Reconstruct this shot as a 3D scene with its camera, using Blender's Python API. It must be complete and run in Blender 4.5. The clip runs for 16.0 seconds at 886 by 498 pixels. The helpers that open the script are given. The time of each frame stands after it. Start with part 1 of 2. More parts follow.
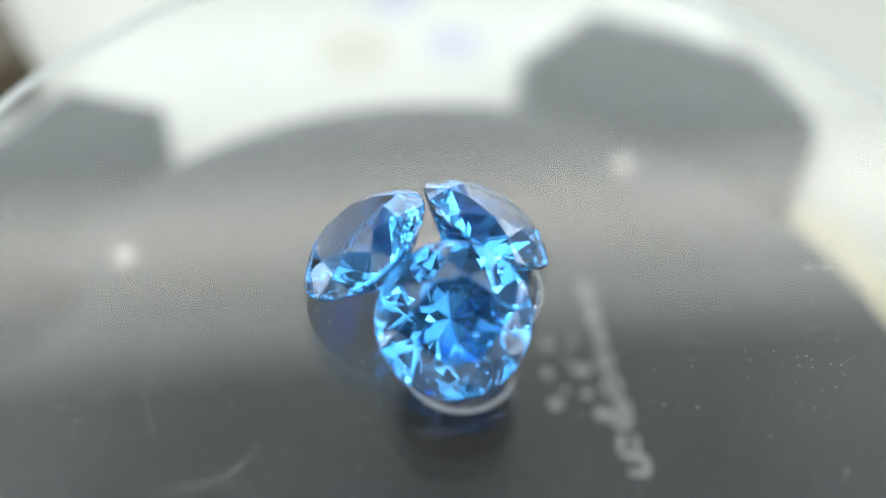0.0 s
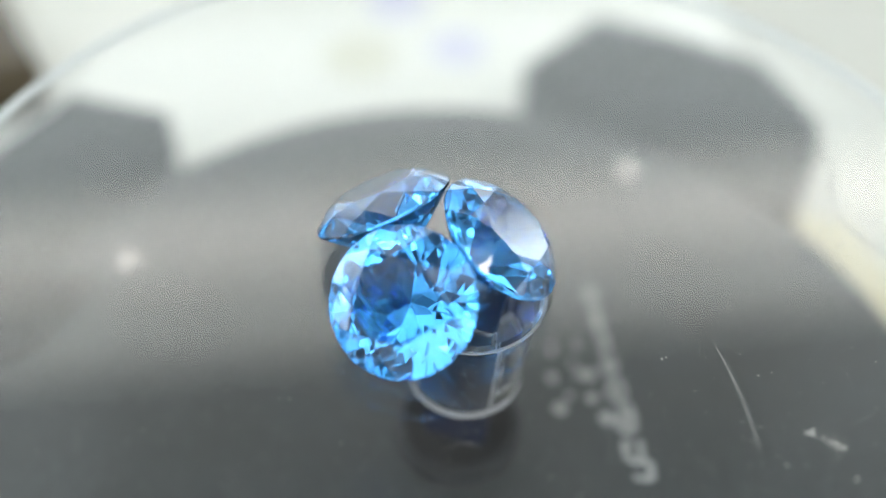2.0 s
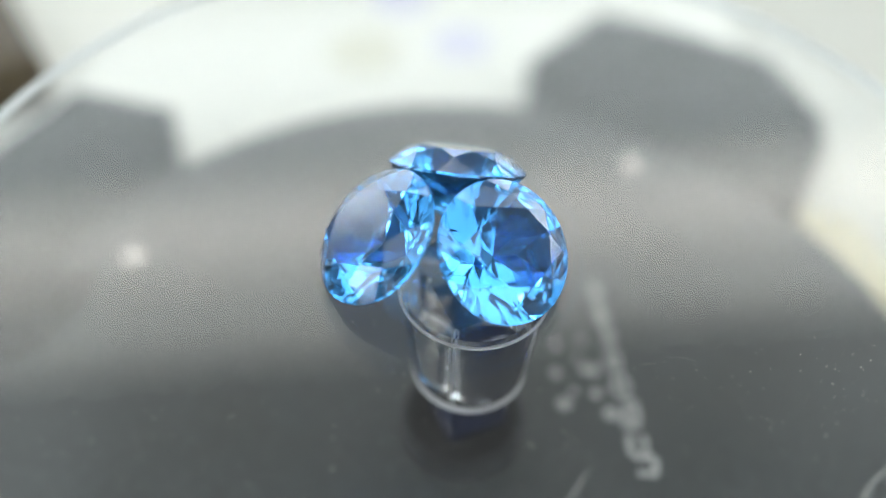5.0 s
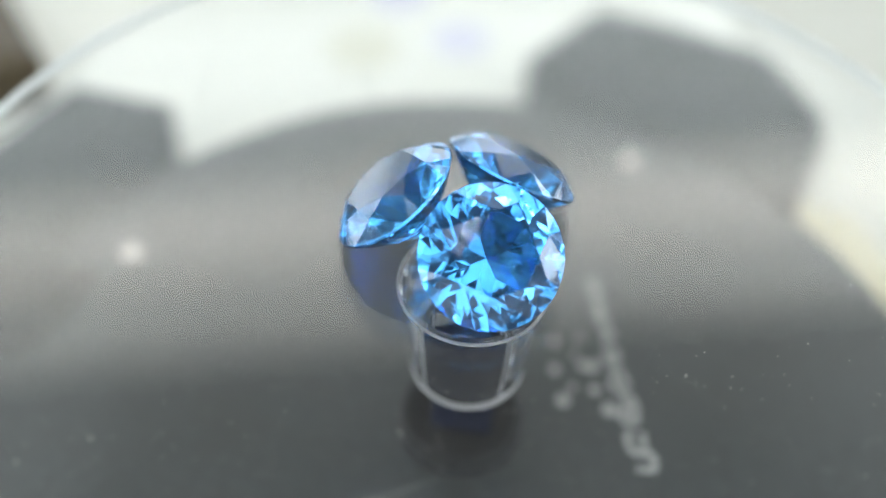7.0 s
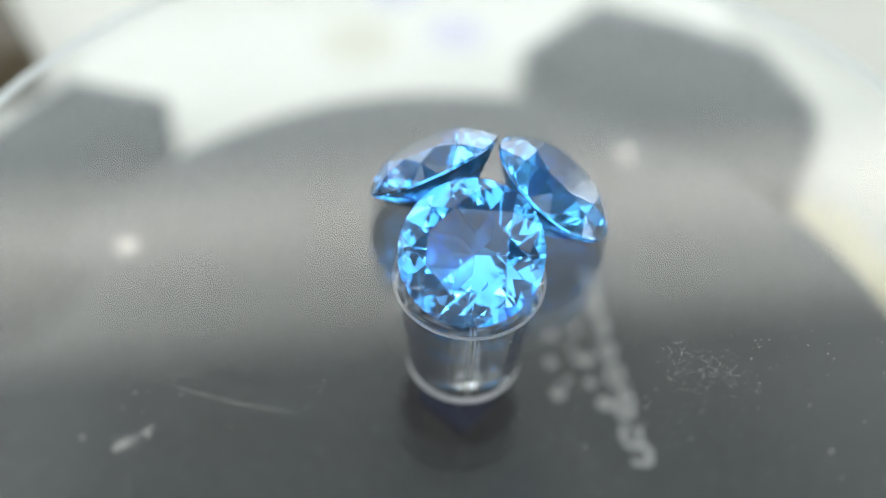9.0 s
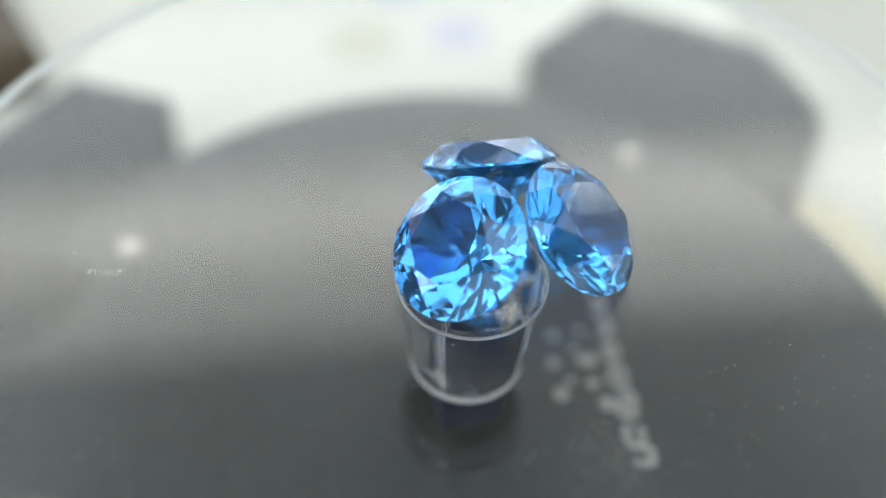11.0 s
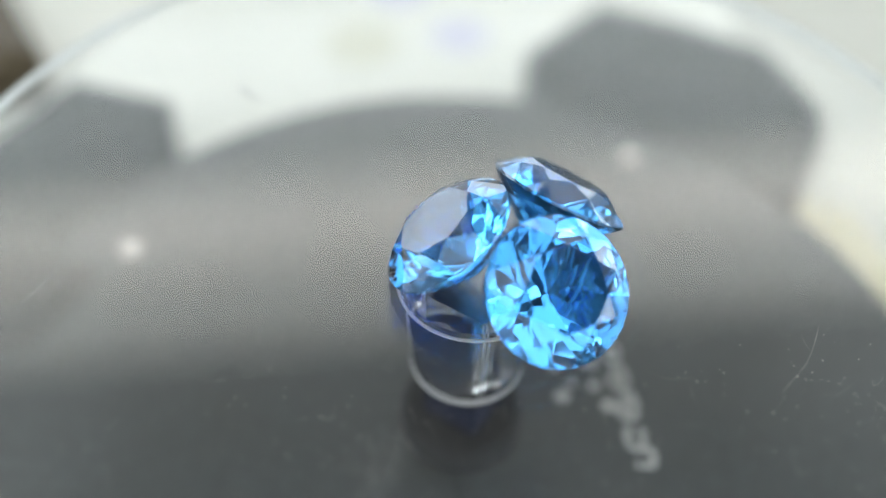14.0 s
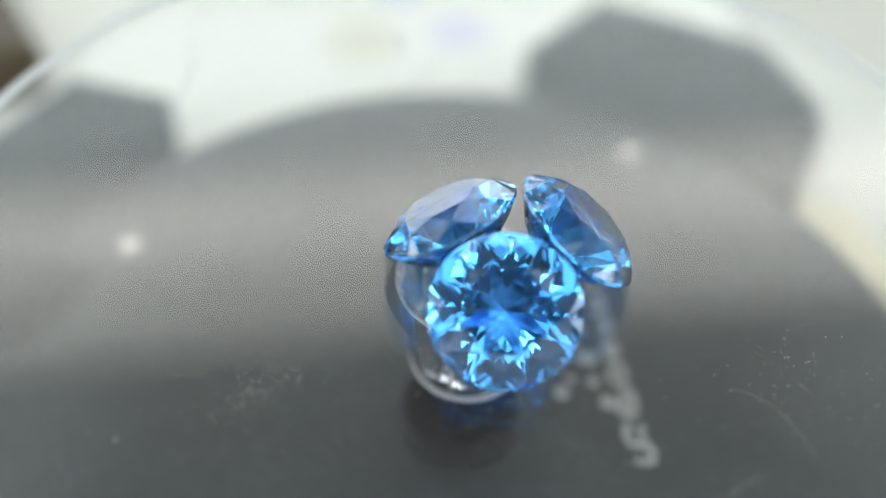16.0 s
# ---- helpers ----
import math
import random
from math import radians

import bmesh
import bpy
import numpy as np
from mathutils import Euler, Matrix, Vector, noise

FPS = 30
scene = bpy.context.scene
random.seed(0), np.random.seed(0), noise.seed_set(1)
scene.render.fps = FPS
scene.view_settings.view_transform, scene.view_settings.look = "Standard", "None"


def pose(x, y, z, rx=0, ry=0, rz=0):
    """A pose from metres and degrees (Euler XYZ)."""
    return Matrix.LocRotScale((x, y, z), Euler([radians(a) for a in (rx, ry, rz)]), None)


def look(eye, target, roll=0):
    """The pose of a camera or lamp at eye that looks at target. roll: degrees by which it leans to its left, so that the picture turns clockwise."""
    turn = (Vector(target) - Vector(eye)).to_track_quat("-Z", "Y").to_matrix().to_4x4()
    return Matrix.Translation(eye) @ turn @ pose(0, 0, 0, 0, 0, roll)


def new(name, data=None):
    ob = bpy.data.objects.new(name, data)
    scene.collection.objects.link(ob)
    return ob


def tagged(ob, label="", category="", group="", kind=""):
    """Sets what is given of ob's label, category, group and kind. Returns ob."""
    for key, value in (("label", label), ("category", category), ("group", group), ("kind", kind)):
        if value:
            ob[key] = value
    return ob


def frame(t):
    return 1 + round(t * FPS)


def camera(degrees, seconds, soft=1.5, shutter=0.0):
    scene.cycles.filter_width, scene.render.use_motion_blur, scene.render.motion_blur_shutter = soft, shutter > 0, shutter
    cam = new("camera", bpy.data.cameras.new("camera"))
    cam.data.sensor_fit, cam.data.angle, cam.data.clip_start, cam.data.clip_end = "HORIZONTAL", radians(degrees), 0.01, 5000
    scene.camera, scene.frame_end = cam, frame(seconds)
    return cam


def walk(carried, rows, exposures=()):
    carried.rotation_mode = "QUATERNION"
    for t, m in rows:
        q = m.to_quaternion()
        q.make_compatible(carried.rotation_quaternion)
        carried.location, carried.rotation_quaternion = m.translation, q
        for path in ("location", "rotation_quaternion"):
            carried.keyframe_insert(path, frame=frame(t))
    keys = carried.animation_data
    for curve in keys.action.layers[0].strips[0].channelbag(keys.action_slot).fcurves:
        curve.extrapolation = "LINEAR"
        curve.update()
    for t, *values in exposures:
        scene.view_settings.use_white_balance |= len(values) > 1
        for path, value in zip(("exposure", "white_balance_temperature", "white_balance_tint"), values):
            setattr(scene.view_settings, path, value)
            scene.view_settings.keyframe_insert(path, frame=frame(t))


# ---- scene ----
MM = 0.001
SPIN = 16.226         # turntable speed, degrees a second, clockwise from above
LENS = 45.3
cam = camera(LENS, 16.0, soft=1.35)
# a shallow macro depth of field, focused on the stones
cam.data.dof.use_dof = True
cam.data.dof.focus_distance = 0.0705
cam.data.dof.aperture_fstop = 8.5

EYE = Vector((0.0, -48.14, 55.0)) * MM
BASE_VIEW = look(EYE, EYE + Vector((-0.0255, 0.6684, -0.7433)), 2.53)
# small drift of the held camera: seconds, tilt up and turn left, in degrees
DRIFT = [(0.0, .488, -.229), (0.5, .488, -.091), (1.0, .579, -.061), (1.5, .640, -.061), (2.0, .732, 0),
         (2.5, .762, .046), (3.0, .762, .213), (3.5, .732, .305), (4.0, .610, .259), (5.2, .46, .22),
         (6.5, .335, .183), (7.0, .290, .152), (7.5, .152, .015), (8.0, .061, 0), (8.5, 0, -.091),
         (9.0, -.061, -.076), (10.2, -.06, .02), (11.5, -.030, .091), (12.0, .030, .061), (12.5, .076, .122),
         (13.0, .076, .183), (13.5, .076, .183), (14.0, .061, .122), (14.5, 0, 0), (15.0, -.122, 0),
         (15.5, -.122, -.015), (16.0, -.122, .076)]
walk(cam, [(t, BASE_VIEW @ pose(0, 0, 0, tilt, turn, 0)) for t, tilt, turn in DRIFT],
     exposures=[(0.0, -0.15), (9.2, -0.15), (11.3, -0.24), (16.0, -0.24)])

# ---- light ----
scene.cycles.caustics_refractive = scene.cycles.caustics_reflective = False
world = bpy.data.worlds.new("world")
scene.world = world
world.use_nodes = True
world.node_tree.nodes["Background"].inputs[0].default_value = (0.9, 0.95, 1.0, 1)
world.node_tree.nodes["Background"].inputs[1].default_value = 0.3
ROOM_TURN = 11.5      # degrees by which the room's walls stand turned against the view


def in_room(x, y, z, rx=0, ry=0, rz=0):
    return pose(0, 0, 0, 0, 0, ROOM_TURN) @ pose(x, y, z, rx, ry, rz)


# ---- materials ----
def material(name, colour, rough=0.5, metal=0.0, spread=0.12, grain=60.0, bump=0.0, bump_scale=None, trans=0.0, ior=1.5,
             emit=None, strength=0.0, coarse=None, rough_spread=0.0, coat=0.0):
    """A principled material, its colour varied at two scales."""
    m = bpy.data.materials.new(name)
    m.use_nodes = True
    n, l = m.node_tree.nodes, m.node_tree.links
    b = n["Principled BSDF"]
    b.inputs["Base Color"].default_value = (*colour, 1)
    b.inputs["Roughness"].default_value = rough
    b.inputs["Metallic"].default_value = metal
    b.inputs["Transmission Weight"].default_value = trans
    b.inputs["IOR"].default_value = ior
    b.inputs["Coat Weight"].default_value = coat
    if emit:
        b.inputs["Emission Color"].default_value = (*emit, 1)
        b.inputs["Emission Strength"].default_value = strength
    co = n.new("ShaderNodeTexCoord")
    if spread:
        fine, wide, mix = n.new("ShaderNodeTexNoise"), n.new("ShaderNodeTexNoise"), n.new("ShaderNodeMath")
        fine.inputs["Scale"].default_value, wide.inputs["Scale"].default_value = grain, coarse or grain / 9
        fine.inputs["Detail"].default_value = wide.inputs["Detail"].default_value = 5
        ramp = n.new("ShaderNodeMapRange")
        ramp.inputs["From Min"].default_value, ramp.inputs["From Max"].default_value = 0.6, 1.4
        ramp.inputs["To Min"].default_value, ramp.inputs["To Max"].default_value = 1 - spread, 1 + spread
        tint = n.new("ShaderNodeMix")
        tint.data_type, tint.blend_type = "RGBA", "MULTIPLY"
        tint.inputs[0].default_value = 1
        tint.inputs[6].default_value = (*colour, 1)
        mix.operation = "ADD"
        for t in (fine, wide):
            l.new(co.outputs["Object"], t.inputs["Vector"])
        l.new(fine.outputs["Fac"], mix.inputs[0])
        l.new(wide.outputs["Fac"], mix.inputs[1])
        l.new(mix.outputs[0], ramp.inputs["Value"])
        l.new(ramp.outputs[0], tint.inputs[7])
        l.new(tint.outputs[2], b.inputs["Base Color"])
        if rough_spread:
            r = n.new("ShaderNodeMapRange")
            r.inputs["From Min"].default_value, r.inputs["From Max"].default_value = 0.15, 0.85
            r.inputs["To Min"].default_value, r.inputs["To Max"].default_value = max(0, rough - rough_spread), rough + rough_spread
            l.new(wide.outputs["Fac"], r.inputs["Value"])
            l.new(r.outputs[0], b.inputs["Roughness"])
    if bump:
        t, k = n.new("ShaderNodeTexNoise"), n.new("ShaderNodeBump")
        t.inputs["Scale"].default_value, t.inputs["Detail"].default_value = bump_scale or grain, 4
        k.inputs["Strength"].default_value, k.inputs["Distance"].default_value = bump, 0.0005
        l.new(co.outputs["Object"], t.inputs["Vector"])
        l.new(t.outputs["Fac"], k.inputs["Height"])
        l.new(k.outputs[0], b.inputs["Normal"])
    return m


TOPAZ = material("blue_topaz", (0.075, 0.41, 0.97), rough=0.0, trans=1.0, ior=1.62, spread=0)
TOPAZ_GIRDLE = material("blue_topaz_girdle", (0.075, 0.41, 0.97), rough=0.08, trans=1.0, ior=1.62, spread=0)
ACRYLIC = material("clear_acrylic", (0.97, 0.98, 0.98), rough=0.0, trans=1.0, ior=1.49, spread=0)
HUB_ACRYLIC = material("moulded_clear_acrylic", (0.95, 0.97, 0.98), rough=0.0, trans=0.985, ior=1.49, spread=0)
BLACK_PLASTIC = material("black_plastic", (0.098, 0.107, 0.106), rough=0.38, spread=0.2, grain=900, coarse=60, rough_spread=0.06)
DARK_CELL = material("dark_solar_cell", (0.05, 0.058, 0.057), rough=0.5, spread=0.3, grain=700, coarse=70)
DARK_CELL.node_tree.nodes["Principled BSDF"].inputs["Specular IOR Level"].default_value = 0.2
# dark tone for the hub's shade on the stand
HUB_SHADE = material("hub_shade_black", (0.05, 0.052, 0.055), rough=0.7, spread=0.3, grain=900)
PATCH_BLACK = material("dull_black_plastic", (0.016, 0.018, 0.02), rough=0.5, spread=0.3, grain=900)
HUB_SHADE.node_tree.nodes["Principled BSDF"].inputs["Specular IOR Level"].default_value = 0.05
SHAFT = material("dark_blue_plastic", (0.008, 0.014, 0.04), rough=0.5, spread=0.3, grain=900)
SHAFT.node_tree.nodes["Principled BSDF"].inputs["Specular IOR Level"].default_value = 0.15
PRINT = material("pale_grey_print", (0.68, 0.68, 0.65), rough=0.5, spread=0.25, grain=2500)
PAPER = material("white_paper", (0.80, 0.79, 0.71), rough=0.7, spread=0.04, grain=300, bump=0.15)
TABLETOP = material("pale_cream_laminate", (0.58, 0.57, 0.5), rough=0.4, spread=0.08, grain=60)
CREAM = material("cream_card", (0.72, 0.66, 0.47), rough=0.6, spread=0.1, grain=300)
LILAC = material("lilac_ink", (0.64, 0.62, 0.72), rough=0.7, spread=0.1, grain=300)
OCHRE = material("pale_ochre_ink", (0.68, 0.66, 0.53), rough=0.7, spread=0.1, grain=300)
WOOD = material("brown_wood", (0.06, 0.042, 0.018), rough=0.45, spread=0.4, grain=250)
DUST = material("pale_dust", (0.66, 0.65, 0.6), rough=0.9, spread=0.2, grain=4000)
DUST.node_tree.nodes["Principled BSDF"].inputs["Alpha"].default_value = 0.8
SCRATCH = material("scratched_acrylic", (0.62, 0.62, 0.58), rough=0.6, spread=0.2, grain=3000)
SCRATCH.node_tree.nodes["Principled BSDF"].inputs["Alpha"].default_value = 0.5
# unseen walls, darkened so that the stones show dark facets
SIDE_CONTRAST = material("contrast_grey_wall", (0.4, 0.4, 0.395), rough=0.8, spread=0.05, grain=8, bump=0.1)
FACET_DARK = material("dark_facet_wall", (0.045, 0.047, 0.05), rough=0.8, spread=0.05, grain=8, bump=0.1)
CEILING = material("low_reflection_ceiling", (0.22, 0.22, 0.215), rough=0.8, spread=0.05, grain=8, bump=0.1)


def see_through(m, share):
    """Let a share of the light from behind shine through a frosted material."""
    n, l = m.node_tree.nodes, m.node_tree.links
    mix, tr = n.new("ShaderNodeMixShader"), n.new("ShaderNodeBsdfTranslucent")
    tr.inputs["Color"].default_value = (0.95, 0.97, 0.95, 1)
    mix.inputs[0].default_value = share
    l.new(n["Principled BSDF"].outputs[0], mix.inputs[1])
    l.new(tr.outputs[0], mix.inputs[2])
    l.new(mix.outputs[0], n["Material Output"].inputs["Surface"])


RIM_GLEAM = material("rim_gleam", (0.95, 0.96, 0.97), rough=0.4, trans=0.3, ior=1.49, spread=0.1, grain=3000)
EDGE = material("frosted_acrylic_edge", (0.4, 0.42, 0.4), rough=0.6, trans=0.0, ior=1.49, spread=0.1, grain=2000)
see_through(EDGE, 0.55)
PAINT = material("white_wall_paint", (0.8, 0.79, 0.76), rough=0.8, spread=0.05, grain=8, bump=0.1)
FLOOR = material("grey_floor_tile", (0.5, 0.49, 0.46), rough=0.4, spread=0.2, grain=6)
PANEL_GLOW = material("added_panel_diffuser", (0.9, 0.9, 0.88), rough=0.5, spread=0, emit=(0.90, 1.0, 1.06), strength=1.8)
FADE_FAR = material("far_fade_diffuser", (0.9, 0.9, 0.88), rough=0.5, spread=0, emit=(0.94, 0.97, 0.95), strength=0.5)
FADE_NEAR = material("near_fade_diffuser", (0.9, 0.9, 0.88), rough=0.5, spread=0, emit=(1, 0.95, 0.86), strength=1.2)
STRIP_GLOW = material("strip_diffuser", (0.9, 0.9, 0.88), rough=0.5, spread=0, emit=(1, 0.94, 0.84), strength=2.6)
# glow of the added fill panels on the unseen walls
FILL_DIM = material("dim_fill_pane", (0.8, 0.85, 0.9), rough=0.5, spread=0, emit=(0.88, 0.98, 1.06), strength=0.7)
FILL_BRIGHT = material("bright_fill_pane", (0.8, 0.85, 0.9), rough=0.5, spread=0, emit=(0.88, 0.98, 1.06), strength=3.6)
FILL_STRONG = material("strong_fill_pane", (0.8, 0.85, 0.9), rough=0.5, spread=0, emit=(0.88, 0.98, 1.06), strength=8.0)
GLINT_GLOW = material("glint_glow", (0.9, 0.9, 0.88), rough=0.5, spread=0, emit=(1, 0.98, 0.95), strength=40)
WHITE_DOME = material("white_dome_plastic", (0.9, 0.82, 0.74), rough=0.3, spread=0.05, grain=2000)


# ---- makers ----
def part(name, bm, mat, parent=None, label="", smooth=False):
    me = bpy.data.meshes.new(name)
    bm.normal_update()
    bm.to_mesh(me)
    bm.free()
    me.materials.append(mat)
    if smooth:
        for f in me.polygons:
            f.use_smooth = True
    ob = new(name, me)
    ob.parent = parent
    return tagged(ob, label)


def lathe(profile, n=96, closed=True):
    """A turned body round z from a list of (radius, height); a radius of 0 closes it."""
    bm = bmesh.new()
    rings = []
    for r, z in profile:
        if r == 0:
            rings.append([bm.verts.new((0, 0, z))])
        else:
            rings.append([bm.verts.new((r * math.cos(2 * math.pi * i / n), r * math.sin(2 * math.pi * i / n), z)) for i in range(n)])
    for a, b in zip(rings, rings[1:]):
        for i in range(n):
            j = (i + 1) % n
            if len(a) == 1 and len(b) == 1:
                continue
            if len(a) == 1:
                bm.faces.new((a[0], b[i], b[j]))
            elif len(b) == 1:
                bm.faces.new((a[j], a[i], b[0]))
            else:
                bm.faces.new((a[i], b[i], b[j], a[j]))
    bmesh.ops.recalc_face_normals(bm, faces=bm.faces[:])
    return bm


def box(sx, sy, sz, bevel=0.0, m=Matrix()):
    bm = bmesh.new()
    bmesh.ops.create_cube(bm, size=1, matrix=Matrix.Diagonal((sx, sy, sz, 1)))
    if bevel:
        bmesh.ops.bevel(bm, geom=bm.edges[:], offset=bevel, segments=2, affect="EDGES", profile=0.5)
    bmesh.ops.transform(bm, matrix=m, verts=bm.verts[:])
    return bm


def slab(outline, z0, z1, bevel=0.0):
    """A flat body over an outline of (x, y)."""
    bm = bmesh.new()
    low = [bm.verts.new((x, y, z0)) for x, y in outline]
    top = [bm.verts.new((x, y, z1)) for x, y in outline]
    bm.faces.new(low[::-1])
    lid = bm.faces.new(top)
    n = len(outline)
    for i in range(n):
        bm.faces.new((low[i], low[(i + 1) % n], top[(i + 1) % n], top[i]))
    bmesh.ops.recalc_face_normals(bm, faces=bm.faces[:])
    if bevel:
        bmesh.ops.bevel(bm, geom=list(lid.edges), offset=bevel, segments=3, affect="EDGES", profile=0.5)
    return bm


def ribbon(points, width, height, taper=True):
    """A thin raised line along points, a ridge with a triangular section."""
    bm = bmesh.new()
    pts = [Vector((x, y, 0)) for x, y in points]
    fine = []
    for i in range(len(pts) - 1):
        a, b = pts[max(i - 1, 0)], pts[i]
        c, d = pts[i + 1], pts[min(i + 2, len(pts) - 1)]
        for k in range(8):
            t = k / 8
            fine.append(0.5 * (2 * b + (c - a) * t + (2 * a - 5 * b + 4 * c - d) * t * t + (3 * b - a - 3 * c + d) * t ** 3))
    fine.append(pts[-1])
    rows = []
    for i, q in enumerate(fine):
        way = (fine[min(i + 1, len(fine) - 1)] - fine[max(i - 1, 0)]).normalized()
        side = Vector((-way.y, way.x, 0))
        w = width * (0.45 + 0.55 * random.random())
        if taper:
            w *= min(1, 0.15 + 4 * min(i, len(fine) - 1 - i) / len(fine))
        rows.append([bm.verts.new(q - side * w / 2), bm.verts.new(q + Vector((0, 0, height))), bm.verts.new(q + side * w / 2)])
    for a, b in zip(rows, rows[1:]):
        bm.faces.new((a[0], b[0], b[1], a[1]))
        bm.faces.new((a[1], b[1], b[2], a[2]))
        bm.faces.new((a[2], b[2], b[0], a[0]))
    bm.faces.new(rows[0])
    bm.faces.new(rows[-1][::-1])
    bmesh.ops.recalc_face_normals(bm, faces=bm.faces[:])
    return bm


# ---- the unseen room, far round the table ----
ROOM_W, ROOM_D, FLOOR_Z, CEIL_Z = 3.8, 3.6, -0.78, 1.75
ROOM_Y = 0.65         # the room reaches further ahead than behind
floor = part("floor", box(ROOM_W, ROOM_D, 0.1), FLOOR)
floor.matrix_world = in_room(0, ROOM_Y, FLOOR_Z - 0.05)
tagged(floor, "plain grey tiled floor under the table", "floor", kind="structure")
# unseen ceiling, its grey set to dim the disc's reflection
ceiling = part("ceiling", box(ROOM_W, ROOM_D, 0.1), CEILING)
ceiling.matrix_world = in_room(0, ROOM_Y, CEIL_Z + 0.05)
tagged(ceiling, "unseen ceiling, grey to keep its reflection in the disc dim", "ceiling", kind="structure")
mid = (FLOOR_Z + CEIL_Z) / 2
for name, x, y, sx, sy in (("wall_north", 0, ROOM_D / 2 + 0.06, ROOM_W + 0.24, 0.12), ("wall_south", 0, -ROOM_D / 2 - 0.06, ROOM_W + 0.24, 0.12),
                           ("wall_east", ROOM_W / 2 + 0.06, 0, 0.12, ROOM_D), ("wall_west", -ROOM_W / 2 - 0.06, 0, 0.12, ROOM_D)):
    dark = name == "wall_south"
    w = part(name, box(sx, sy, CEIL_Z - FLOOR_Z), FACET_DARK if dark else PAINT if name == "wall_north" else SIDE_CONTRAST)
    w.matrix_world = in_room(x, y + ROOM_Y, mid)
    tagged(w, "unseen room wall, dark grey to give the stones dark facets" if dark else "plain white painted room wall" if name == "wall_north" else "unseen room wall, mid grey to raise contrast in the stones", "wall", kind="structure")


def fill_window(name, m, pane_glow, panes=2, pier=0.06):
    """A glowing framed panel on an unseen wall, added to brighten the stones."""
    root = tagged(new(name), "unseen glowing panel framed like a window, added to light the stones", "window", kind="structure")
    for z in (-0.41, 0.41):
        part("window_frame", box(3.3, 0.05, 0.06, 0.004, pose(0, 0, z)), PAINT, root)
    step = 3.24 / panes
    for k in range(panes + 1):
        part("window_frame", box(pier, 0.05, 0.76, 0.004, pose(-1.62 + k * step, 0, 0)), PAINT, root)
    for k in range(panes):
        part("pane", box(step - pier, 0.012, 0.76, 0, pose(-1.62 + (k + 0.5) * step, 0, 0)), pane_glow, root, "glowing pane of the added fill light")
    root.matrix_world = m


# an unseen overhead panel, added as the main light
def added_panel(x, y, turn):
    root = tagged(new("ceiling_light"), "unseen flat ceiling light panel, added to light the table and stones", "ceiling light")
    part("frame", box(3.66, 1.16, 0.02, 0.004, pose(0, 0, 0.012)), PAINT, root)
    part("diffuser", box(3.6, 1.1, 0.004, 0, pose(0, 0, 0)), PANEL_GLOW, root, "glowing white diffuser")
    root.matrix_world = in_room(x, y, CEIL_Z - 0.022, 0, 0, turn)


# small unseen lights, added only to put white glints in the facets
def downlight(x, y):
    root = tagged(new("downlight"), "unseen small round light, added for white glints in the stones", "downlight", "downlights on the ceiling")
    part("rim", lathe([(0.075, 0), (0.079, -0.006), (0.071, -0.008), (0.069, 0), (0.075, 0)], 32), PAINT, root)
    part("lens", lathe([(0, -0.004), (0.068, -0.004), (0.068, -0.001), (0, -0.001)], 32), GLINT_GLOW, root, "glowing lens")
    root.matrix_world = in_room(x, y, CEIL_Z - 0.001)


def strip_light():
    root = tagged(new("strip_light"), "long frosted strip light, with dimmer wings added to soften its reflection", "strip light")
    part("bracket", box(3.0, 0.04, 0.32, 0.004, pose(0, 0, 0.19)), PAINT, root)
    part("diffuser", box(3.6, 0.19, 0.05, 0.01, pose(0, 0, 0.005)), STRIP_GLOW, root, "softly glowing frosted diffuser")
    # wings added to fade the strip's reflection in the disc
    part("far_wing", box(3.6, 0.60, 0.03, 0.005, pose(0, 0.40, 0.005)), FADE_FAR, root, "dim wing added for the far part of the reflected band")
    part("near_wing", box(3.6, 0.17, 0.03, 0.005, pose(0, -0.185, 0.005)), FADE_NEAR, root, "dim wing added to fade the reflected band's near edge")
    root.matrix_world = in_room(0, 1.345, CEIL_Z - 0.35)


added_panel(0, -0.42, 0)
for x, y in ((-1.2, -1.06), (-0.4, -1.06), (0.4, -1.06), (1.2, -1.06)):
    downlight(x, y)
strip_light()
# added fill panels, low on all four walls, for bright facets
fill_window("window_1", in_room(0, ROOM_Y - ROOM_D / 2 + 0.027, 0.36), FILL_DIM)
fill_window("window_2", in_room(0, ROOM_Y + ROOM_D / 2 - 0.027, 0.46), FILL_BRIGHT)
fill_window("window_3", in_room(ROOM_W / 2 - 0.027, ROOM_Y, 0.3, 0, 0, 90), FILL_STRONG, 6, 0.36)
fill_window("window_4", in_room(-ROOM_W / 2 + 0.027, ROOM_Y, 0.3, 0, 0, 90), FILL_STRONG, 6, 0.36)

# ---- the table and what lies on it ----
TABLE_Z = -27.0 * MM


def table():
    root = tagged(new("table"), "work table with a smooth pale cream top", "table")
    part("tabletop", box(1.2, 0.7, 0.03, 0.003, pose(0, 0.1, TABLE_Z - 0.015 - 0.0005)), TABLETOP, root)
    for x in (-0.55, 0.55):
        for y in (-0.2, 0.4):
            part("leg", box(0.05, 0.05, TABLE_Z - 0.0305 - FLOOR_Z, 0.003, pose(x, y, (TABLE_Z - 0.0305 + FLOOR_Z) / 2)), PAINT, root)


table()
sheet = part("paper_sheet", slab([(-0.16, -0.08), (0.03, -0.11), (0.033, 0.03), (0.03, 0.085), (-0.02, 0.2), (-0.13, 0.2)], TABLE_Z - 0.0004, TABLE_Z), PAPER)
tagged(sheet, "white paper sheet with faint coloured print on the table", "paper")
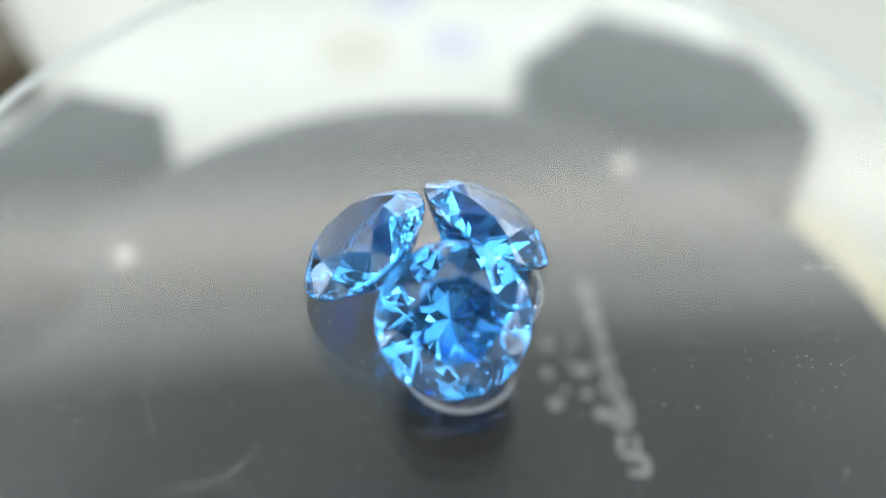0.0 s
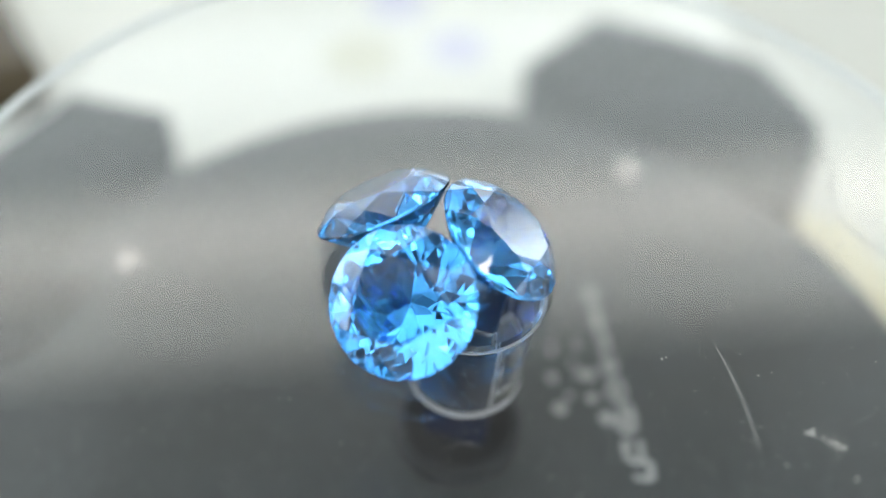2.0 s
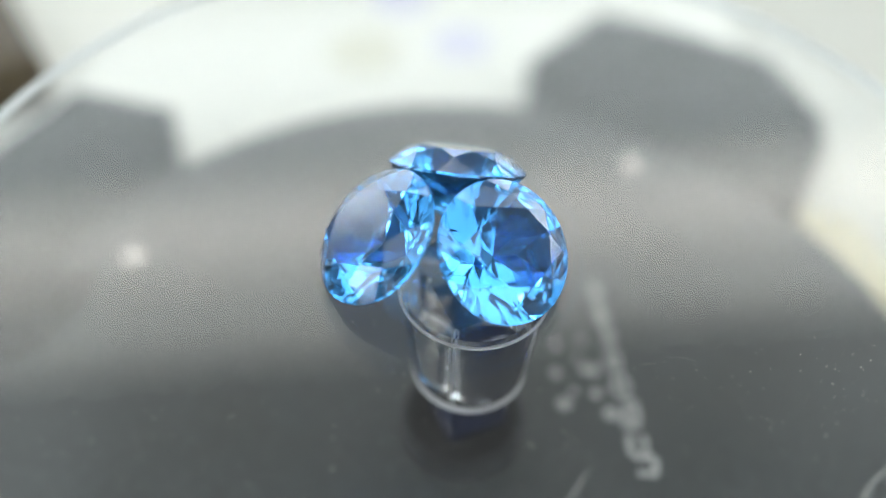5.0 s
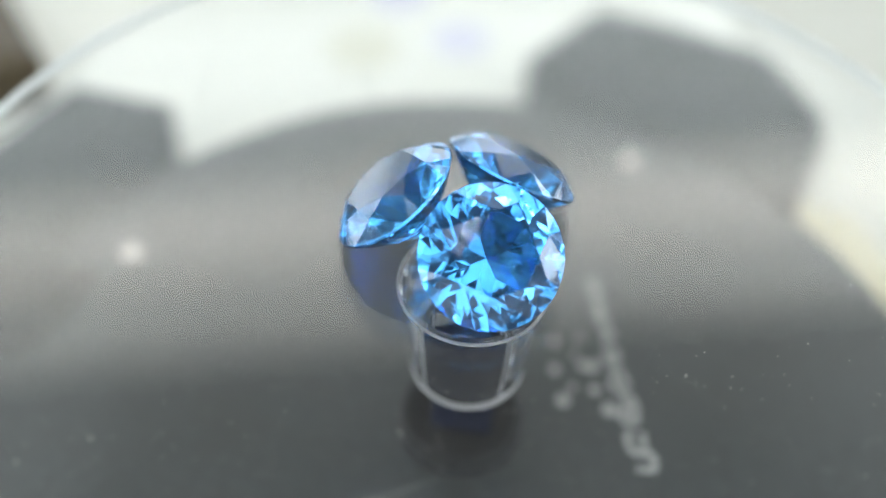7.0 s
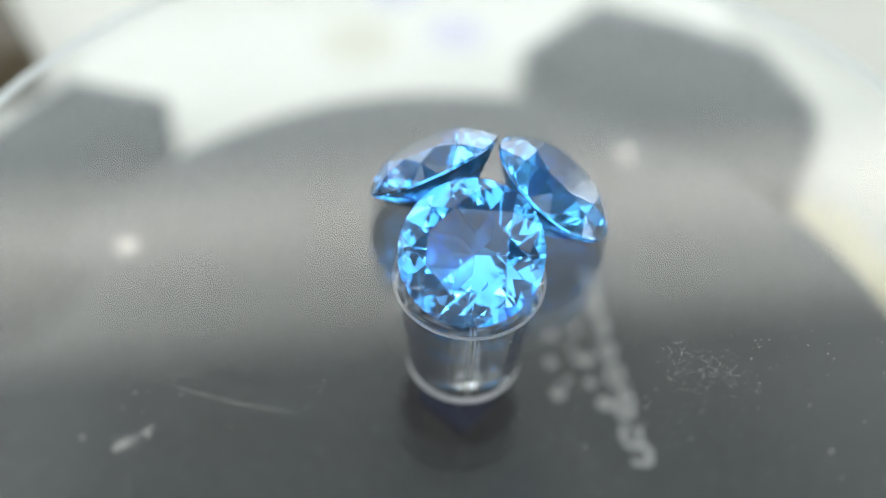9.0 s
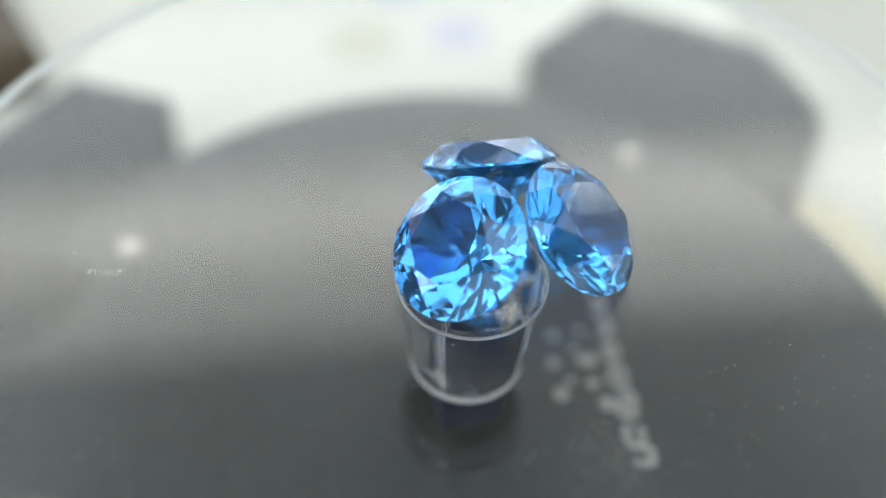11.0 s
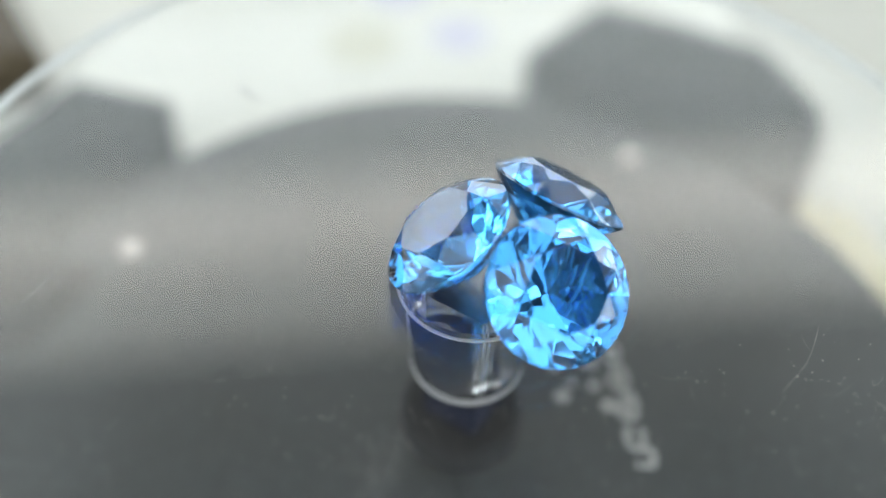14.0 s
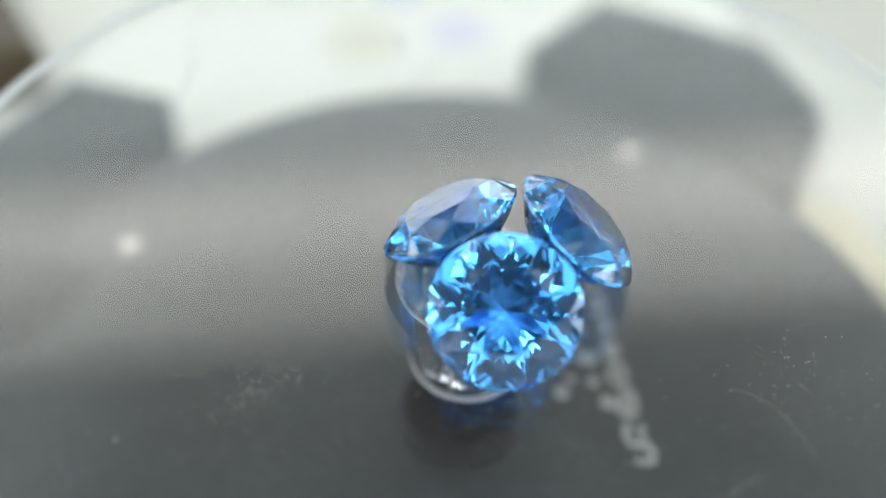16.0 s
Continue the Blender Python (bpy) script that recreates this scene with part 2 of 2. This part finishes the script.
for name, mat, x, y, r in (("ochre_mark", OCHRE, -15.5, 58, 4.5), ("lilac_mark", LILAC, -3.5, 61, 3.6), ("blue_mark", LILAC, -12, 70, 4)):
    part("printed_mark", lathe([(0, 0.00012), (r * MM, 0.00012), (r * MM, 0), (0, 0)], 24), mat, sheet, "faint coloured print").matrix_world = pose(x * MM, y * MM, TABLE_Z)
block = part("wooden_block", box(0.03, 0.05, 0.008, 0.002), WOOD)
block.matrix_world = pose(-0.0755, 0.0555, TABLE_Z + 0.004, 0, 0, 35)
tagged(block, "dark brown wooden block lying on the white table", "wooden block")
card = part("cream_card", slab([(0.034, 0.036), (0.040, 0.034), (0.056, -0.004), (0.05, -0.02), (0.04, 0.0)], TABLE_Z, TABLE_Z + 0.0006), CREAM)
tagged(card, "cream card lying half under the turntable", "card")

# ---- the turntable stand ----
BASE_Z = -20.0 * MM


def stand():
    root = tagged(new("turntable_stand"), "round black plastic turntable stand with two dark side panels", "turntable")
    R = 41.3 * MM
    body = part("body", lathe([(0, TABLE_Z), (R - 0.001, TABLE_Z), (R, TABLE_Z + 0.001), (R, BASE_Z - 0.0004), (R - 0.0004, BASE_Z), (0, BASE_Z)], 160), BLACK_PLASTIC, root, smooth=False)
    # flared side panels
    left = [(-30.6, 26.6), (-33.2, 37.2), (-44.3, 39.4), (-51.1, 26.1), (-56, 8), (-48, -14), (-39, -12), (-41, 0), (-40, 9), (-37, 18)]
    right = [(5.4, 40.4), (4.6, 49.5), (13.1, 60.0), (22.6, 57.1), (32.0, 52.8), (36.7, 43.0), (36.2, 38.6), (31.6, 28.1), (29.8, 29.2), (18, 37.6)]
    for outline in (left, right):
        p = part("side_panel", slab([(x * MM, y * MM) for x, y in outline], TABLE_Z, BASE_Z - 0.0001, 0.0006), DARK_CELL, root, "dark glossy panel")
    # two small white domes on the stand
    for x, y in ((-31.6, 15.8), (15.4, 33.0)):
        part("pin", lathe([(0, 0.0009), (0.0005, 0.00075), (0.0009, 0.0003), (0.001, 0), (0, 0)], 20), WHITE_DOME, root, "small white dome").matrix_world = pose(x * MM, y * MM, BASE_Z)
    # darker flat patch on the left of the stand
    inset = [(-50, 13.2), (-34.2, 13.6), (-34.4, 9.5), (-36, 5.5), (-38.5, 3.4), (-50, 3.2)]
    part("inset", slab([(x * MM, y * MM) for x, y in inset], TABLE_Z + 0.0001, BASE_Z + 0.0002, 0.0003), PATCH_BLACK, root, "matt black patch")
    # a low dark drum stands in for the hub's soft shadow
    part("collar", lathe([(0, BASE_Z), (4.8 * MM, BASE_Z), (4.8 * MM, BASE_Z + 2.0 * MM), (4.4 * MM, BASE_Z + 2.4 * MM), (2.6 * MM, BASE_Z + 2.4 * MM), (0, BASE_Z + 2.4 * MM)], 64), HUB_SHADE, root)
    return root


def stand_print(root):
    """The worn print on the stand: round dots and rounded strokes that nobody can read."""
    z = BASE_Z
    for x, y, r in ((7.7, 9.2, .45), (7.7, 6.2, .5), (8.4, 3.1, .62), (10.9, 6.8, .6), (11.1, 4.4, .5), (12.3, 2.5, .68), (9.5, 7.9, .32), (9.2, 4.5, .35), (10.2, 6.8, .5), (9.9, 9.9, .35)):
        part("printed_dot", lathe([(0, 0.00006), (r * MM, 0.00006), (r * MM, 0), (0, 0)], 20), PRINT, root).matrix_world = pose(x * MM, y * MM, z)
    strokes = [[(14.3, -2.9), (15.6, -2.9), (15.7, -1.9), (15.2, -1.3)],
               [(13.9, .6), (13.7, -.6), (14.3, -1.5), (15.0, -1.2), (14.9, .5)],
               [(13.4, 3.6), (14.2, 3.8), (14.5, 2.6), (14.2, 1.4), (13.4, 1.7), (13.5, 2.8), (14.3, 2.9)],
               [(12.9, 6.4), (13.5, 6.2), (13.8, 5.1), (13.3, 4.4), (12.6, 5.0), (12.9, 6.4)],
               [(12.5, 8.8), (13.1, 8.3), (13.0, 7.3), (12.3, 7.4), (12.2, 8.4)],
               [(11.8, 11.4), (12.5, 10.9), (12.4, 9.7), (11.8, 9.8)],
               [(11.2, 14.0), (11.9, 13.4), (11.8, 12.2), (11.2, 12.4)],
               [(10.7, 16.6), (11.3, 16.0), (11.3, 14.8)]]
    for s in strokes:
        part("printed_stroke", ribbon([(x * MM, y * MM) for x, y in s], 0.8 * MM, 0.00008, False), PRINT, root).matrix_world = pose(0, 0, z)


the_stand = stand()
stand_print(the_stand)

# ---- the clear turning disc ----
DISC_R, DISC_T = 40.4 * MM, 2.0 * MM


SOCKET_TURN = -66     # degrees: the way to one corner of the hub's square socket


def hub_body():
    """A tapered clear body with a square socket that opens below."""
    t = DISC_T
    n, half = 96, 3.62 * MM
    bm = lathe([(0, -t - 2e-5), (5.0 * MM, -t - 2e-5), (5.25 * MM, -t - .25 * MM), (5.2 * MM, -t - .5 * MM), (4.25 * MM, -10.8 * MM), (4.0 * MM, -11.35 * MM)], n)
    bm.verts.ensure_lookup_table()
    rim = [v for v in bm.verts if v.co.z < -11.2 * MM]
    rim.sort(key=lambda v: (math.atan2(v.co.y, v.co.x) - radians(SOCKET_TURN)) % (2 * math.pi))
    mouth, roof = ([bm.verts.new((half * math.cos(radians(SOCKET_TURN + 90 * k)), half * math.sin(radians(SOCKET_TURN + 90 * k)), z)) for k in range(4)]
                   for z in (-11.35 * MM, -3.6 * MM))
    for i in range(n):
        a, b = rim[i], rim[(i + 1) % n]
        k, m = ((i + n // 8) * 4 // n) % 4, ((i + 1 + n // 8) * 4 // n) % 4
        if k == m:
            bm.faces.new((a, b, mouth[k]))
        else:
            bm.faces.new((a, b, mouth[m], mouth[k]))
    for k in range(4):
        m = (k + 1) % 4
        bm.faces.new((mouth[k], mouth[m], roof[m], roof[k]))
    bm.faces.new(roof)
    bmesh.ops.recalc_face_normals(bm, faces=bm.faces[:])
    return bm


def disc():
    root = tagged(new("turntable_disc"), "clear acrylic turning disc, dusty and scratched, with a moulded hub", "turntable disc")
    r, t = DISC_R, DISC_T
    plate = part("plate", lathe([(0, 0), (r, 0)], 200), ACRYLIC, root)
    under = lathe([(r, -t), (0, -t)], 200)
    bm = bmesh.new()
    bm.from_mesh(plate.data)
    low = bpy.data.meshes.new("low")
    under.to_mesh(low)
    under.free()
    bm.from_mesh(low)
    for f in bm.faces:
        f.normal_update()
        if (f.normal.z > 0) != (f.calc_center_median().z > -t / 2):
            f.normal_flip()
    bm.to_mesh(plate.data)
    bm.free()
    bpy.data.meshes.remove(low)
    edge = part("edge", lathe([(r, 0), (r + 0.0002, -0.0003), (r + 0.0002, -t + 0.0003), (r, -t)], 200), EDGE, root, "frosted cut edge")
    hub = part("hub", hub_body(), HUB_ACRYLIC, root, "tapered clear hub with a square socket")
    # pale rings stand in for light caught in the hub's rims
    for name, r0, r1, z0, z1 in (("top_bead", 5.2, 5.36, -2.3, -2.55), ("bottom_bead", 3.92, 4.25, -11.37, -11.68)):
        gleam = part(name, lathe([(r0 * MM, z0 * MM), (r1 * MM, z0 * MM - 0.00004), (r1 * MM, z1 * MM + 0.00004), (r0 * MM, z1 * MM), (r0 * MM, z0 * MM)], 96), RIM_GLEAM, hub, "pale ring standing in for the hub's bright rim")
        gleam.visible_shadow = False
    # pale upright lines for the gleam along the socket's corners
    for k in range(4):
        a = SOCKET_TURN + 90 * k
        edge_line = part("socket_edge", box(0.16 * MM, 0.3 * MM, 7.5 * MM, 0.00004, pose(0, 0, 0, 0, 0, a) @ pose(3.46 * MM, 0, -7.5 * MM)), RIM_GLEAM, hub, "pale line standing in for the socket corner's gleam")
        edge_line.visible_shadow = False
    part("drive_shaft", box(4.7 * MM, 4.7 * MM, 13.0 * MM, 0.15 * MM, pose(0, 0, -11.0 * MM, 0, 0, SOCKET_TURN + 45)), SHAFT, root, "square dark blue drive shaft")
    for ob in (plate, hub, edge):
        ob.visible_shadow = False
    rng = random.Random(4)
    lines = [([(-8.6, -39.0), (-4.2, -35.2), (0.3, -31.1)], .11), ([(-2.9, -32.9), (2.0, -28.9), (4.8, -27.6), (8.2, -28.1), (10.4, -29.1)], .2), ([(6.5, -27.6), (9.5, -28.6), (11.6, -28.6)], .12),
             ([(-5.6, -15.3), (-10.4, -16.1), (-15.0, -16.3)], .12), ([(-13.2, -19.1), (-14.1, -20.4), (-14.9, -21.6)], .1),
             ([(-15.8, 27.2), (-16.8, 23.8), (-17.6, 21.1)], .11), ([(0, 23.4), (3.6, 22.4), (6.5, 20.6)], .09),
             ([(-3.4, 18.5), (-4.0, 21.5), (-2.6, 25.3)], .09), ([(14.6, -2.0), (16.8, -2.3), (18.5, -3.6)], .07)]
    for k in range(130):
        a, d = rng.uniform(0, 6.283), rng.uniform(11, 38)
        x, y, w, s = d * math.cos(a), d * math.sin(a), rng.uniform(0, 6.283), rng.uniform(.4, 1.6)
        lines.append(([(x, y), (x + s * math.cos(w), y + s * math.sin(w)), (x + 2 * s * math.cos(w + rng.uniform(-.4, .4)), y + 2 * s * math.sin(w + .2))], rng.uniform(.012, .04)))
    for pts, w in lines:
        part("scratch", ribbon([(x * MM, y * MM) for x, y in pts], 0.7 * w * MM, 0.006 * MM), SCRATCH, root).location = (0, 0, 2e-6)
    # dust: single specks, loose clusters, and a fine scatter
    spots = [(-25.6, -8.7, .16), (-29.8, -9.5, .13), (-17.1, -4.8, .1), (-6.1, -3.4, .09), (11.2, -11.2, .11), (-7.5, -11.7, .1), (25.2, -6.1, .14), (-22.3, -19, .14),
             (-3.2, 18.7, .09), (-7.4, -12, .1), (-15.7, -17.6, .1), (-16.9, -21.5, .15)]
    for cx, cy, n, s in ((-14.2, -21.0, 60, .7), (16.5, -2.6, 260, 1.5), (-4.0, 22.5, 40, 2.0), (-20, 6, 14, 1.5), (3, -19, 20, 2), (20, 12, 20, 2), (-10, 14, 14, 2)):
        spots += [(rng.gauss(cx, s), rng.gauss(cy, s * .6), .012 + .05 * rng.random() ** 2) for _ in range(n)]
    for _ in range(42):
        k = rng.random()
        spots.append((-13.2 - 1.6 * k + rng.gauss(0, .18), -19.1 - 2.5 * k + rng.gauss(0, .18), rng.uniform(.04, .13)))
    for _ in range(480):
        a, d = rng.uniform(0, 6.283), rng.uniform(9, 38.5)
        spots.append((d * math.cos(a), d * math.sin(a), rng.uniform(.03, .075)))
    for cx, cy in ((17, -6), (20, 3), (-19, -14), (-8, 20), (6, 25), (-24, 2), (10, -22)):
        spots += [(rng.gauss(cx, 2.4), rng.gauss(cy, 2.4), rng.uniform(.025, .07)) for _ in range(60)]
    for _ in range(2600):
        a, d = rng.uniform(0, 6.283), 39 * math.sqrt(rng.uniform(.03, 1))
        spots.append((d * math.cos(a), d * math.sin(a), .012 + .06 * rng.random() ** 2))
    verts, faces = [], []
    for x, y, r in spots:
        if abs(complex(x, y)) > 39.8:
            continue
        k = len(verts)
        n = 5
        turn = rng.uniform(0, 6)
        e = rng.uniform(.5, 1)
        ring = [(r * math.cos(turn + 6.283 * i / n) * rng.uniform(.7, 1.2), r * e * math.sin(turn + 6.283 * i / n) * rng.uniform(.7, 1.2)) for i in range(n)]
        verts += [((x + u) * MM, (y + v) * MM, 3e-6) for u, v in ring] + [((x + u * .5) * MM, (y + v * .5) * MM, r * .7 * MM) for u, v in ring]
        faces += [tuple(k + n + i for i in range(n)), tuple(k + n - 1 - i for i in range(n))]
        faces += [(k + i, k + (i + 1) % n, k + n + (i + 1) % n, k + n + i) for i in range(n)]
    me = bpy.data.meshes.new("dust")
    me.from_pydata(verts, [], faces)
    me.materials.append(DUST)
    d = new("dust", me)
    d.parent = root
    tagged(d, "fine pale dust", kind="stuff")
    return root


the_disc = disc()

# ---- the three stones ----
GEM_D = 9.86 * MM


def gemstone(label):
    """A round brilliant: table, star, kite and upper girdle facets above, mains and lower girdle facets below; its centre in the girdle."""
    root = tagged(new("gemstone"), label, "gemstone", "three blue stones on the disc")
    R = GEM_D / 2
    g = 0.010 * GEM_D                    # half the girdle
    rt, ht = 0.577 * R, 0.154 * GEM_D     # table
    crown = bmesh.new()

    def ring(bm, r, z, n, start=0.0):
        return [bm.verts.new((r * math.cos(start + 2 * math.pi * i / n), r * math.sin(start + 2 * math.pi * i / n), z)) for i in range(n)]

    s8 = math.pi / 8
    tab = ring(crown, rt, ht, 8, s8)
    # the kites' middle corners, on the plane that runs from the table corner to the girdle
    rs, tilt = 0.775, math.cos(math.pi / 8)
    star = ring(crown, rs * R, g + (ht - g) * (R - rs * R * tilt) / (R - rt), 8, 0)
    gir = ring(crown, R, g, 32, 0)
    crown.faces.new(tab)
    for i in range(8):
        j = (i + 1) % 8
        k, e = 4 * i + 2, (4 * i + 4) % 32
        crown.faces.new((tab[i], star[j], tab[j]))                       # star
        crown.faces.new((tab[i], star[i], gir[k]))                       # kite, in two halves
        crown.faces.new((tab[i], gir[k], star[j]))
        crown.faces.new((star[j], gir[k], gir[k + 1], gir[e]))           # upper girdle facets
        crown.faces.new((star[i], gir[4 * i], gir[k - 1], gir[k]))
    bmesh.ops.recalc_face_normals(crown, faces=crown.faces[:])
    pav = bmesh.new()
    # eight shallow kites round the culet, eight steeper diamonds between their tips, and a belt below the girdle
    low = -g - 0.80 * R
    gl = ring(pav, R, -g, 32, 0)
    inner = ring(pav, 0.30 * R, low + 0.198 * R, 8, 0)
    tips = ring(pav, 0.66 * R, low + 0.471 * R, 8, s8)
    belt = ring(pav, 0.84 * R, low + 0.628 * R, 16, 0)
    for v in belt[::2]:
        v.co.z = low + 0.650 * R
    cul = pav.verts.new((0, 0, low))
    for i in range(8):
        j = (i + 1) % 8
        pav.faces.new((cul, inner[j], tips[i]))
        pav.faces.new((cul, tips[i], inner[i]))
        pav.faces.new((inner[i], tips[i], belt[2 * i]))
        pav.faces.new((inner[i], belt[2 * i], tips[i - 1]))
        pav.faces.new((tips[i], belt[2 * i + 1], belt[2 * i]))
        pav.faces.new((tips[i], belt[(2 * i + 2) % 16], belt[2 * i + 1]))
    for m in range(16):
        pav.faces.new((belt[m], gl[2 * m - 1], gl[2 * m], gl[2 * m + 1]))
        pav.faces.new((belt[m], gl[2 * m + 1], belt[(m + 1) % 16]))
    bmesh.ops.recalc_face_normals(pav, faces=pav.faces[:])
    gd = bmesh.new()
    a, b = ring(gd, R, g, 32, 0), ring(gd, R, -g, 32, 0)
    for i in range(32):
        gd.faces.new((a[i], b[i], b[(i + 1) % 32], a[(i + 1) % 32]))
    part("crown", crown, TOPAZ, root, "faceted crown with a flat table")
    part("pavilion", pav, TOPAZ, root, "pointed faceted pavilion")
    part("girdle", gd, TOPAZ_GIRDLE, root, "thin polished girdle")
    return root


# place on the disc when the turning angle is nought, the way each table faces, its lean, and its own turn
STONES = [(gemstone("round blue brilliant-cut stone leaning on its side"), -4.70, 4.99, 151.0, 40.8, 5),
          (gemstone("round blue brilliant-cut stone resting on its pavilion"), 0.53, -1.88, -89.9, 38.0, 12),
          (gemstone("round blue brilliant-cut stone lying tilted on the disc"), 3.94, 5.92, 36.8, 38.0, 0)]
TIMES = [i * 0.5 for i in range(33)]


def turned(t):
    """The pose of all that turns with the disc: it slows down a little on the way."""
    return pose(0.19 * MM, 0.07 * MM, 0, 0, 0, -SPIN * (t - 8) + 1.49 * ((t - 8) / 8) ** 2)


def motions():
    walk(the_disc, [(t, turned(t)) for t in TIMES])
    for stone, x, y, way, lean, turn in STONES:
        stance = pose(0, 0, 0, 0, 0, way) @ pose(0, 0, 0, 0, lean, 0) @ pose(0, 0, 0, 0, 0, turn)
        low = min((stance @ v.co).z for ob in stone.children for v in ob.data.vertices)
        rest = pose(x * MM, y * MM, 0.00001 - low) @ stance
        walk(stone, [(t, turned(t) @ rest) for t in TIMES])


motions()
